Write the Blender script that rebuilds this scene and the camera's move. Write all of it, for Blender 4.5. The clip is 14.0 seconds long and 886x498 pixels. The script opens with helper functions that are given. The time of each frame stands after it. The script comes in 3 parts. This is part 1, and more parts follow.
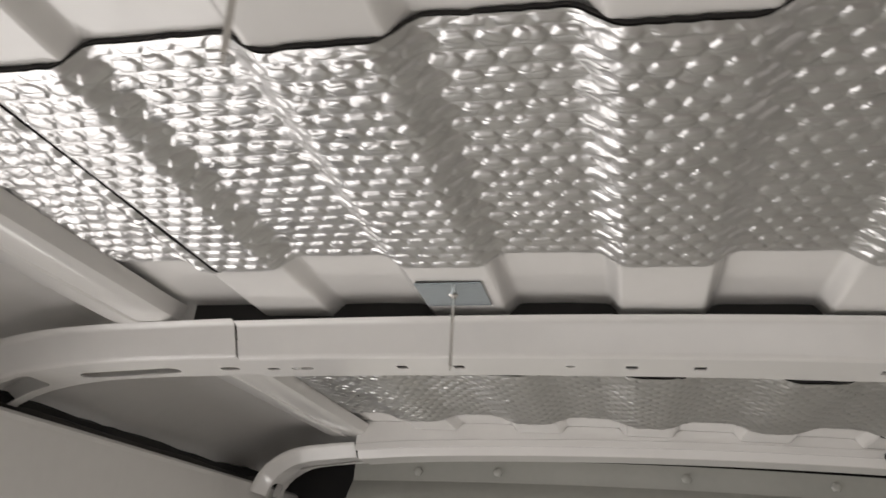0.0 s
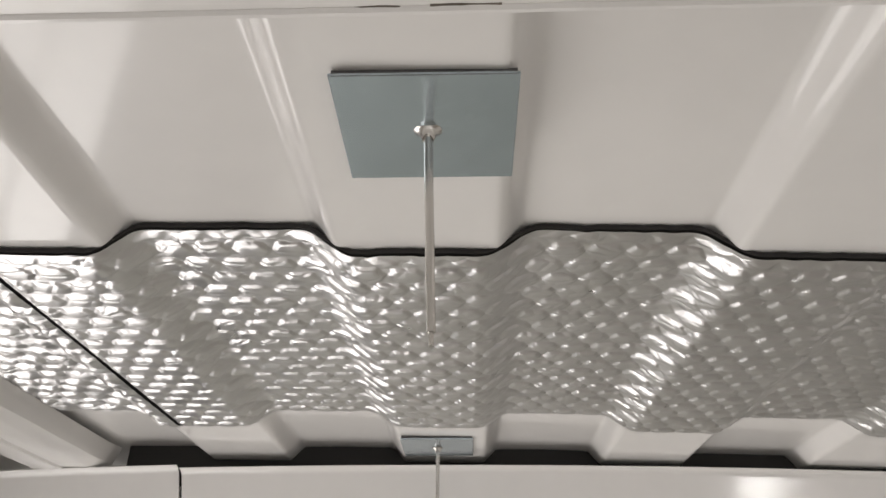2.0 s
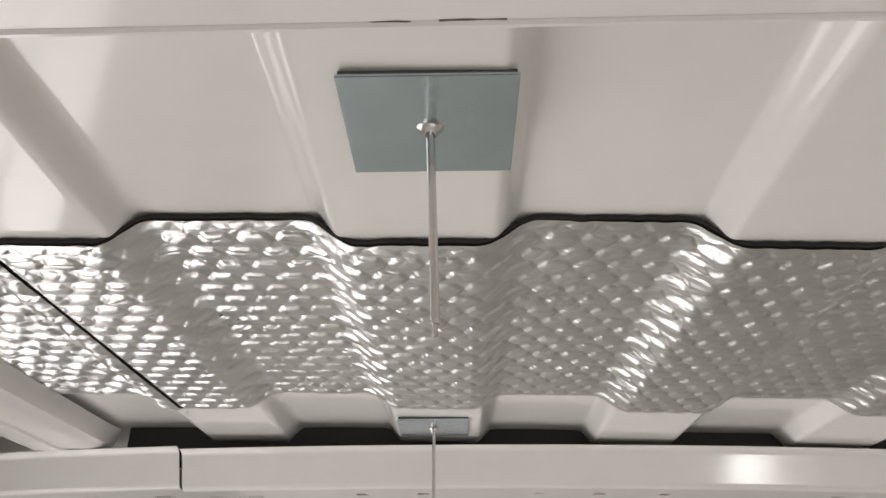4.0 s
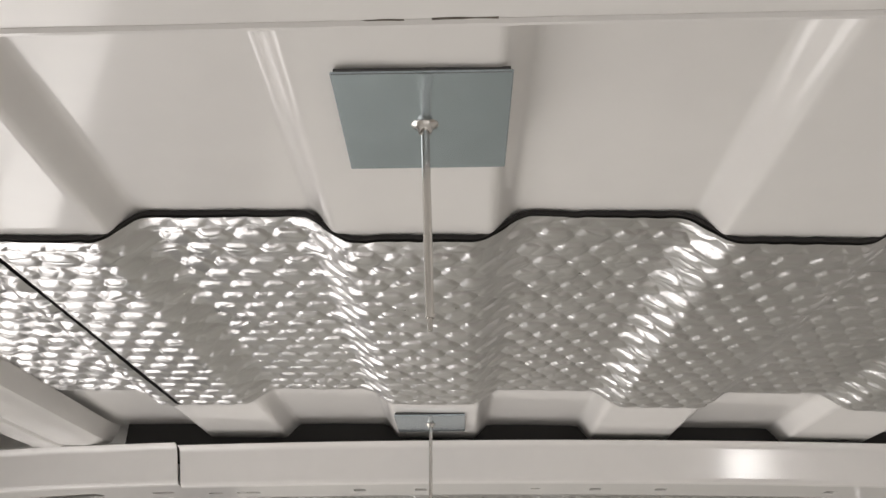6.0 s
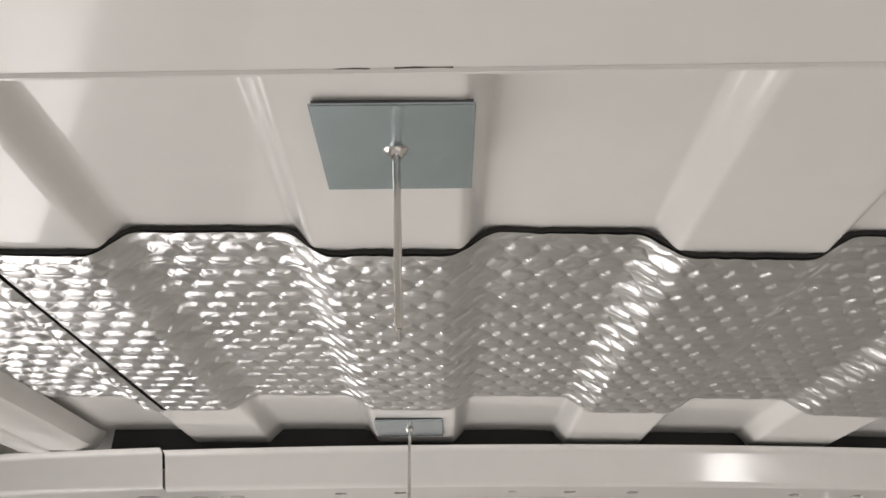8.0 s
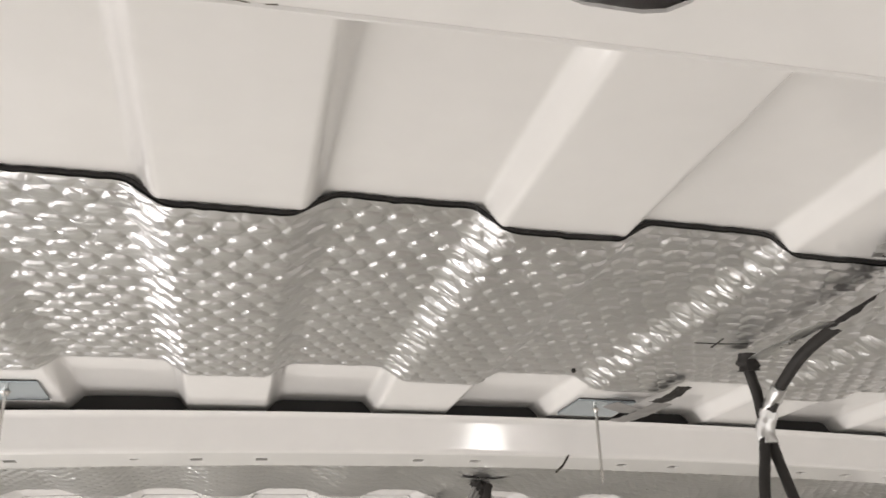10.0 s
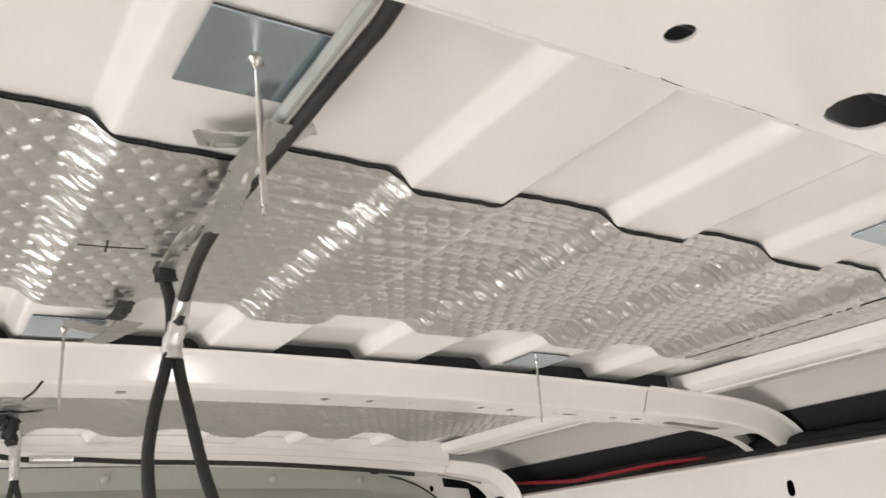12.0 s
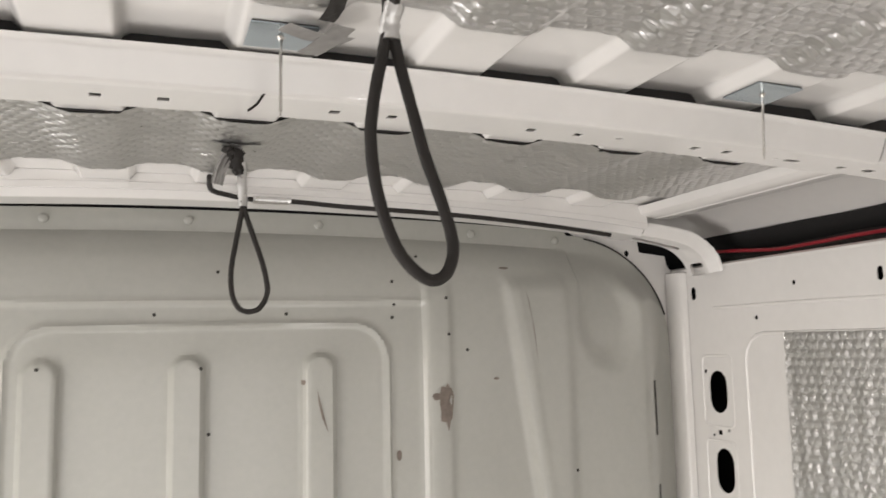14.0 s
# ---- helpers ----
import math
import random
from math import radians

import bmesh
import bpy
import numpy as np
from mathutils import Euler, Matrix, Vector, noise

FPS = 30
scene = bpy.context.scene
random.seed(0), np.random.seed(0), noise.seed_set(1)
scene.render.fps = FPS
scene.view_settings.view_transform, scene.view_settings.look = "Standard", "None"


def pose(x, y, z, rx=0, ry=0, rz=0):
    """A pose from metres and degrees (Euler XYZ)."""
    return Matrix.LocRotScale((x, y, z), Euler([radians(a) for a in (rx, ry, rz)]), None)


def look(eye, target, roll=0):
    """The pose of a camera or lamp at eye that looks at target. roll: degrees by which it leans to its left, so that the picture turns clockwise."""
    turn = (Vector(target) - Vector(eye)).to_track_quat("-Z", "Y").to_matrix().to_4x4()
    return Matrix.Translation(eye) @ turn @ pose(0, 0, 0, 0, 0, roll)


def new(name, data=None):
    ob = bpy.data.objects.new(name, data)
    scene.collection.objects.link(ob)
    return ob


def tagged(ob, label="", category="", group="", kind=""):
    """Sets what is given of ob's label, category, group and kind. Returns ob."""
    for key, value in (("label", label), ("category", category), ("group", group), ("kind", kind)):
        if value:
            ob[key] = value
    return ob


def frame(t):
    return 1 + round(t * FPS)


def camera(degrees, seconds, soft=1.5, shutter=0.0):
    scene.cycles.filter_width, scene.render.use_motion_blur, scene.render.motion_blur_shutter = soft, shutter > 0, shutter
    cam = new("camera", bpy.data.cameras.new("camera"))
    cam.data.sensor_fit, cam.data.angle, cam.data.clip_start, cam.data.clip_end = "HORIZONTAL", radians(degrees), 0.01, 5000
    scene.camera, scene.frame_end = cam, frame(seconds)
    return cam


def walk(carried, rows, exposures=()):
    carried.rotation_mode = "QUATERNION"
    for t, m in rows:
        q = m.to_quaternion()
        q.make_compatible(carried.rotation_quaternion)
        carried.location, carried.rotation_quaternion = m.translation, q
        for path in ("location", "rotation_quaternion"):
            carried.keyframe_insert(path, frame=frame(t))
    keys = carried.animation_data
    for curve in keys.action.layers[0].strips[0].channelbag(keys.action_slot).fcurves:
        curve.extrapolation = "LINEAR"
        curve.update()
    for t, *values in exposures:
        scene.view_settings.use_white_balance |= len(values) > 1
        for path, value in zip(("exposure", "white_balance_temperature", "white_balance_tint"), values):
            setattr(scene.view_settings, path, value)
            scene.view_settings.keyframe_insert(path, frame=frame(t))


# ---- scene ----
cam = camera(57.0, 14.0, shutter=0.15)
PATH = [
    (0, (-0.311, -0.149, 1.707), (-0.771, 1.652, 2.445), 5.9),
    (0.3, (-0.407, -0.156, 1.73), (-0.833, 1.645, 2.49), 6.2),
    (0.5, (-0.437, -0.153, 1.743), (-0.766, 1.638, 2.57), 5.5),
    (1, (-0.438, -0.169, 1.757), (-0.594, 1.606, 2.665), 4.0),
    (1.5, (-0.419, -0.169, 1.761), (-0.533, 1.609, 2.67), 3.5),
    (2, (-0.414, -0.161, 1.767), (-0.511, 1.623, 2.664), 3.1),
    (2.5, (-0.416, -0.165, 1.77), (-0.502, 1.629, 2.651), 3.0),
    (5, (-0.417, -0.172, 1.765), (-0.484, 1.639, 2.612), 2.4),
    (5.5, (-0.416, -0.173, 1.766), (-0.483, 1.637, 2.614), 2.3),
    (6, (-0.416, -0.173, 1.765), (-0.483, 1.638, 2.611), 2.4),
    (6.5, (-0.415, -0.177, 1.764), (-0.472, 1.633, 2.613), 2.2),
    (7, (-0.414, -0.177, 1.764), (-0.468, 1.632, 2.615), 2.4),
    (7.2, (-0.414, -0.18, 1.764), (-0.464, 1.629, 2.616), 2.3),
    (9.3, (-0.347, -0.2, 1.746), (-0.227, 1.594, 2.623), 2.3),
    (9.5, (-0.325, -0.201, 1.745), (-0.108, 1.585, 2.619), 1.1),
    (10, (-0.28, -0.204, 1.745), (0.163, 1.557, 2.584), -1.1),
    (10.5, (-0.234, -0.21, 1.75), (0.382, 1.507, 2.57), -2.7),
    (11, (-0.182, -0.218, 1.747), (0.593, 1.448, 2.537), -3.6),
    (11.5, (-0.133, -0.219, 1.738), (0.794, 1.389, 2.484), -4.6),
    (12, (-0.087, -0.223, 1.73), (0.963, 1.335, 2.415), -5.3),
    (12.5, (-0.042, -0.218, 1.711), (1.087, 1.332, 2.28), -5.9),
    (13, (-0.039, -0.211, 1.695), (1.065, 1.398, 2.13), -4.9),
    (13.5, (-0.065, -0.199, 1.693), (0.874, 1.535, 2.031), -3.0),
    (14, (-0.089, -0.178, 1.678), (0.588, 1.69, 1.905), -1.2),
]
EXPOSURES = [(0.0, -0.30), (0.5, -0.16), (1.0, -0.18), (2.5, -0.11), (7.0, -0.07), (9.5, 0.22), (10.0, 0.42), (10.5, 0.55), (11.0, 0.58), (12.5, 0.74), (13.2, 0.62), (14.0, 0.52)]
walk(cam, [(t, look(eye, target, roll)) for t, eye, target, roll in PATH], EXPOSURES)

# ---- light ----
SUN_EL, SUN_ROT = radians(38), radians(250)
world = bpy.data.worlds.new("sky")
scene.world = world
world.use_nodes = True
wn = world.node_tree
sky = wn.nodes.new("ShaderNodeTexSky")
sky.sky_type = "NISHITA"
sky.sun_disc = False
sky.sun_elevation, sky.sun_rotation = SUN_EL, SUN_ROT
wn.links.new(sky.outputs[0], wn.nodes["Background"].inputs[0])
wn.nodes["Background"].inputs[1].default_value = 0.06


def area_light(name, eye, target, w, h, power, colour):
    lamp = bpy.data.lights.new(name, "AREA")
    lamp.shape, lamp.size, lamp.size_y = "RECTANGLE", w, h
    lamp.energy, lamp.color = power, colour
    ob = new(name, lamp)
    ob.matrix_world = look(eye, target)
    return ob


# daylight in the open sliding door beside the partition and in the rear doorway; a small work light at the back
area_light("side_door_light", (-0.965, 0.47, 0.86), (0.6, 0.45, 1.00), 0.88, 1.62, 14.0, (1.0, 0.955, 0.925))
area_light("rear_doorway_light", (0.0, -2.80, 0.92), (0.0, -1.0, 1.00), 1.50, 1.60, 12.0, (1.0, 0.96, 0.93))
area_light("work_light", (0.80, -1.97, 0.33), (0.0, 0.45, 1.85), 0.16, 0.24, 3.0, (1.0, 0.97, 0.94))


# ---- materials ----
def material(name, base, rough=0.5, metal=0.0, vary=0.06, scale=8.0, fine=180.0, bump=0.0, coat=0.0, rough_vary=0.1, coat_rough=0.12):
    m = bpy.data.materials.new(name)
    m.use_nodes = True
    nt = m.node_tree
    b = nt.nodes["Principled BSDF"]
    b.inputs["Metallic"].default_value = metal
    b.inputs["Coat Weight"].default_value = coat
    b.inputs["Coat Roughness"].default_value = coat_rough
    co = nt.nodes.new("ShaderNodeTexCoord")
    big, small = nt.nodes.new("ShaderNodeTexNoise"), nt.nodes.new("ShaderNodeTexNoise")
    big.inputs["Scale"].default_value, small.inputs["Scale"].default_value = scale, fine
    big.inputs["Detail"].default_value = 5
    for n in (big, small):
        nt.links.new(co.outputs["Object"], n.inputs["Vector"])
    mix = nt.nodes.new("ShaderNodeMix")
    mix.data_type = "FLOAT"
    mix.inputs[0].default_value = 0.35
    nt.links.new(big.outputs["Fac"], mix.inputs[2])
    nt.links.new(small.outputs["Fac"], mix.inputs[3])
    ramp = nt.nodes.new("ShaderNodeValToRGB")
    ramp.color_ramp.elements[0].position, ramp.color_ramp.elements[1].position = 0.3, 0.7
    ramp.color_ramp.elements[0].color = tuple(max(0, c * (1 - vary)) for c in base) + (1,)
    ramp.color_ramp.elements[1].color = tuple(min(1, c * (1 + vary)) for c in base) + (1,)
    nt.links.new(mix.outputs[0], ramp.inputs["Fac"])
    nt.links.new(ramp.outputs["Color"], b.inputs["Base Color"])
    rr = nt.nodes.new("ShaderNodeMapRange")
    rr.inputs["From Min"].default_value, rr.inputs["From Max"].default_value = 0.3, 0.7
    rr.inputs["To Min"].default_value, rr.inputs["To Max"].default_value = rough * (1 - rough_vary), rough * (1 + rough_vary)
    nt.links.new(mix.outputs[0], rr.inputs["Value"])
    nt.links.new(rr.outputs[0], b.inputs["Roughness"])
    if bump:
        bp = nt.nodes.new("ShaderNodeBump")
        bp.inputs["Strength"].default_value = bump
        bp.inputs["Distance"].default_value = 0.001
        nt.links.new(mix.outputs[0], bp.inputs["Height"])
        nt.links.new(bp.outputs["Normal"], b.inputs["Normal"])
    return m


PAINT = material("white_paint", (0.79, 0.772, 0.75), 0.36, vary=0.035, scale=5, fine=60, bump=0.12, coat=0.8, coat_rough=0.09)


def add_crinkle(m, scale, depth):
    """Fine sharp creases, as in thin foil: bump along the borders of small cells, stretched across the van."""
    nt = m.node_tree
    co, mp = nt.nodes.new("ShaderNodeTexCoord"), nt.nodes.new("ShaderNodeMapping")
    mp.inputs["Scale"].default_value = (0.7, 1.3, 0.7)
    warp, add = nt.nodes.new("ShaderNodeTexNoise"), nt.nodes.new("ShaderNodeVectorMath")
    warp.inputs["Scale"].default_value = scale * 0.5
    add.operation = "MULTIPLY_ADD"
    add.inputs[1].default_value = (0.004, 0.004, 0.004)
    cells = nt.nodes.new("ShaderNodeTexVoronoi")
    cells.feature = "DISTANCE_TO_EDGE"
    cells.inputs["Scale"].default_value = scale
    edge = nt.nodes.new("ShaderNodeMapRange")
    edge.inputs["From Max"].default_value = 0.16
    bp = nt.nodes.new("ShaderNodeBump")
    bp.inputs["Strength"].default_value, bp.inputs["Distance"].default_value = 1.0, depth
    nt.links.new(co.outputs["Object"], mp.inputs["Vector"])
    nt.links.new(mp.outputs["Vector"], warp.inputs["Vector"])
    nt.links.new(warp.outputs["Color"], add.inputs[0])
    nt.links.new(mp.outputs["Vector"], add.inputs[2])
    nt.links.new(add.outputs["Vector"], cells.inputs["Vector"])
    nt.links.new(cells.outputs["Distance"], edge.inputs["Value"])
    nt.links.new(edge.outputs["Result"], bp.inputs["Height"])
    nt.links.new(bp.outputs["Normal"], nt.nodes["Principled BSDF"].inputs["Normal"])


STAIN = material("dark_speck", (0.035, 0.032, 0.028), 0.8, vary=0.3)
BULK = material("grey_cream_paint", (0.42, 0.418, 0.382), 0.36, vary=0.06, scale=4, fine=90, bump=0.25, coat=0.7, coat_rough=0.16)
FOIL = material("embossed_foil", (0.69, 0.682, 0.678), 0.36, metal=1.0, vary=0.03, scale=30, fine=260, bump=0.0, rough_vary=0.25)
add_crinkle(FOIL, 110.0, 0.00022)
TAPE = material("foil_tape", (0.66, 0.655, 0.645), 0.34, metal=1.0, vary=0.05, scale=60, fine=260, bump=0.35, rough_vary=0.3)
DULL = material("dull_grey_tape", (0.27, 0.26, 0.25), 0.5, metal=0.2, vary=0.2, scale=80, bump=0.3)
BUTYL = material("black_butyl", (0.018, 0.016, 0.015), 0.7, vary=0.2)
ZINC = material("galvanised_steel", (0.45, 0.52, 0.56), 0.20, metal=0.9, vary=0.09, scale=90, fine=500, bump=0.25)
PAD = material("adhesive_shadow_grey", (0.10, 0.10, 0.10), 0.7)
CONDUIT = material("pale_grey_plastic", (0.40, 0.41, 0.40), 0.4)
PIN = material("bright_steel", (0.62, 0.60, 0.57), 0.25, metal=1.0, vary=0.05, scale=50)
RUBBER = material("black_rubber", (0.016, 0.013, 0.011), 0.72, vary=0.25, scale=60, fine=300, bump=0.4)
# matt black: the loom sleeve, and shade put into gaps and cavities as colour
VOID = material("matt_black_shade", (0.014, 0.013, 0.013), 0.95, vary=0.3, scale=60, fine=500, bump=0.8)
RED = material("red_cable_sheath", (0.24, 0.005, 0.014), 0.4, vary=0.1)
GRIME = material("brown_grime", (0.13, 0.11, 0.09), 0.8, vary=0.4, scale=90)
FLOOR = material("pale_floor_ply", (0.40, 0.37, 0.335), 0.5, vary=0.15, scale=3)
RUST = material("scuffed_primer", (0.20, 0.165, 0.14), 0.8, vary=0.3, scale=60)


# ---- helpers ----
def finish(name, bm, mat, smooth=True):
    bmesh.ops.recalc_face_normals(bm, faces=bm.faces)
    me = bpy.data.meshes.new(name)
    bm.to_mesh(me)
    bm.free()
    me.materials.append(mat)
    if smooth:
        me.polygons.foreach_set("use_smooth", [True] * len(me.polygons))
        me.set_sharp_from_angle(angle=radians(32))
    return new(name, me)


def part(name, bm, mat, parent, label="", smooth=True):
    ob = finish(name, bm, mat, smooth)
    ob.parent = parent
    return tagged(ob, label)


def thing(name, at, label, category, group=""):
    ob = new(name)
    ob.empty_display_size = 0.02
    ob.matrix_world = Matrix.Translation(at)
    return tagged(ob, label, category, group)


def setting(name, bm, mat, label, category, smooth=True):
    return tagged(finish(name, bm, mat, smooth), label, category, kind="structure")


def grid(us, vs, f, thick=None):
    """A sheet f(u, v) over two lists; thick: the vector by which its second side lies off."""
    bm = bmesh.new()
    rows = [[bm.verts.new(f(u, v)) for u in us] for v in vs]
    for a, b in zip(rows, rows[1:]):
        for i in range(len(us) - 1):
            bm.faces.new((a[i], a[i + 1], b[i + 1], b[i]))
    if thick:
        geo = bmesh.ops.extrude_face_region(bm, geom=bm.faces[:])["geom"]
        bmesh.ops.translate(bm, verts=[g for g in geo if isinstance(g, bmesh.types.BMVert)], vec=thick)
    return bm


def sheet(outer, holes, f, thick):
    """A flat outline with holes, filled, mapped by f(u, v) and given a thickness vector."""
    bm = bmesh.new()
    for loop in (outer, *holes):
        vs = [bm.verts.new((u, v, 0)) for u, v in loop]
        for a, b in zip(vs, vs[1:] + vs[:1]):
            bm.edges.new((a, b))
    bmesh.ops.triangle_fill(bm, use_beauty=True, use_dissolve=False, edges=bm.edges[:])
    for v in bm.verts:
        v.co = f(v.co.x, v.co.y)
    geo = bmesh.ops.extrude_face_region(bm, geom=bm.faces[:])["geom"]
    off = Vector(thick)
    for g in geo:
        if isinstance(g, bmesh.types.BMVert):
            g.co += off
    return bm


def box_loop(u0, v0, u1, v1, step=0.03, r=0.0):
    """A rectangle's outline, its sides in short steps, its corners round."""
    pts = []
    corners = ((u0, v0, 180), (u1, v0, 270), (u1, v1, 0), (u0, v1, 90))
    ring = []
    for u, v, a in corners:
        if r:
            cu, cv = u + (r if u == u0 else -r), v + (r if v == v0 else -r)
            ring.append([(cu + r * math.cos(radians(a + 22.5 * i)), cv + r * math.sin(radians(a + 22.5 * i))) for i in range(5)])
        else:
            ring.append([(u, v)])
    for i in range(4):
        pts += ring[i]
        a, b = ring[i][-1], ring[(i + 1) % 4][0]
        n = int(math.hypot(b[0] - a[0], b[1] - a[1]) / step)
        pts += [(a[0] + (b[0] - a[0]) * k / (n + 1), a[1] + (b[1] - a[1]) * k / (n + 1)) for k in range(1, n + 1)]
    return pts


def round_loop(u, v, ru, rv, n=14):
    return [(u + ru * math.cos(2 * math.pi * k / n), v + rv * math.sin(2 * math.pi * k / n)) for k in range(n)]


def slot_loop(u, v, w, h, n=7):
    """An upright slot with round ends."""
    r, k = min(w, h) / 2, []
    for i in range(2 * n):
        a = math.pi * i / (n - 1) if i < n else math.pi + math.pi * (i - n) / (n - 1)
        if h >= w:
            k.append((u + r * math.cos(a), v + r * math.sin(a) + (h / 2 - r) * (1 if i < n else -1)))
        else:
            k.append((u - r * math.sin(a) + (w / 2 - r) * (-1 if i < n else 1), v + r * math.cos(a)))
    return k


def curve_points(pts, n=8):
    """Catmull-Rom through pts."""
    p = [Vector(q) for q in pts]
    p = [p[0] * 2 - p[1]] + p + [p[-1] * 2 - p[-2]]
    out = []
    for i in range(1, len(p) - 2):
        for k in range(n):
            t = k / n
            a, b, c, d = p[i - 1:i + 3]
            out.append(0.5 * ((2 * b) + (c - a) * t + (2 * a - 5 * b + 4 * c - d) * t * t + (3 * b - a - 3 * c + d) * t ** 3))
    return out + [p[-2]]


def tube(pts, r, n=8, sides=12, rough=0.0, bm=None):
    bm = bm or bmesh.new()
    path = curve_points(pts, n)
    side, rings = None, []
    for i, q in enumerate(path):
        d = (path[min(i + 1, len(path) - 1)] - path[max(i - 1, 0)]).normalized()
        side = (side - d * side.dot(d)).normalized() if side else d.orthogonal().normalized()
        up = d.cross(side)
        ring = []
        for k in range(sides):
            a = 2 * math.pi * k / sides
            rr = r * (1 + rough * noise.noise(Vector((q.x * 300 + 7 * k, q.y * 300, q.z * 300))))
            ring.append(bm.verts.new(q + (side * math.cos(a) + up * math.sin(a)) * rr))
        rings.append(ring)
    for a, b in zip(rings, rings[1:]):
        for k in range(sides):
            bm.faces.new((a[k], a[(k + 1) % sides], b[(k + 1) % sides], b[k]))
    bm.faces.new(rings[0])
    bm.faces.new(rings[-1])
    return bm


def span(a, b, n):
    return [a + (b - a) * i / n for i in range(n + 1)]


def smooth(a, b, x):
    t = min(1, max(0, (x - a) / (b - a)))
    return t * t * (3 - 2 * t)


# ---- roof ----
PITCH, FLAT, RAMP, RISE = 0.146, 0.0283, 0.0115, 0.0105
FRONT, REAR = 1.17, -2.76


def crown(x):
    return 1.9058 - 0.03 * x * x


def rib(x):
    """Height of the roof skin over its low flats: nine low flats with raised bands between them."""
    k = max(-4, min(4, round(x / PITCH)))
    return RISE * smooth(FLAT, FLAT + RAMP, abs(x - k * PITCH))


def roof_z(x):
    a = abs(x)
    if a <= 0.70:
        return crown(x) + rib(x)
    side = [(0.70, crown(0.70) + RISE), (0.76, 1.8975), (0.82, 1.889), (0.87, 1.870), (0.905, 1.845), (0.93, 1.808), (0.945, 1.755), (0.95, 1.69)]
    for (x0, z0), (x1, z1) in zip(side, side[1:]):
        if a <= x1:
            return z0 + (z1 - z0) * (a - x0) / (x1 - x0)
    return 1.69


xs = sorted({round(x, 4) for x in span(-0.70, 0.70, 933)} | {s * v for s in (-1, 1) for v in (0.73, 0.76, 0.79, 0.82, 0.845, 0.87, 0.89, 0.905, 0.918, 0.93, 0.938, 0.945, 0.95)})
roof = setting("ceiling", grid(xs, span(REAR, FRONT, 24), lambda x, y: (x, y, roof_z(x)), (0, 0, 0.0012)), PAINT,
               "white painted ribbed steel van roof panel", "ceiling")

# ---- roof bows ----
END = [(0.62, 1.8557), (0.68, 1.8515), (0.74, 1.8470), (0.80, 1.8400), (0.846, 1.829), (0.877, 1.813), (0.893, 1.796), (0.898, 1.782)]

HEADER_END = [(0.62, 1.8485), (0.68, 1.8415), (0.74, 1.8340), (0.785, 1.8255), (0.812, 1.8100), (0.826, 1.7920), (0.830, 1.7770)]


def bow_line(s, end=END):
    """The bow's lower line: x and z at the distance s from the middle, crowned, its ends curling down to the wall."""
    a, sg = abs(s), (1 if s >= 0 else -1)
    if a <= 0.62:
        return (s, 1.8745 - 0.049 * s * s, 0.0, 1.0) if end is END else (s, 1.8735 - 0.065 * s * s, 0.0, 1.0)
    left = a - 0.62
    pts = curve_points([(x, 0, z) for x, z in end], 6)
    for p, q in zip(pts, pts[1:]):
        d = (q - p).length
        if left <= d or q is pts[-1]:
            w = min(1, left / d)
            m, t = p.lerp(q, w), (q - p).normalized()
            return sg * m.x, m.z, sg * -t.z, t.x
        left -= d
    return sg * 0.876, 1.79, 0.0, 1.0


def bow_at(s, y, h, lift=0.0, end=END):
    x, z, nx, nz = bow_line(s, end)
    return (x + nx * h, y, z + nz * h + lift)


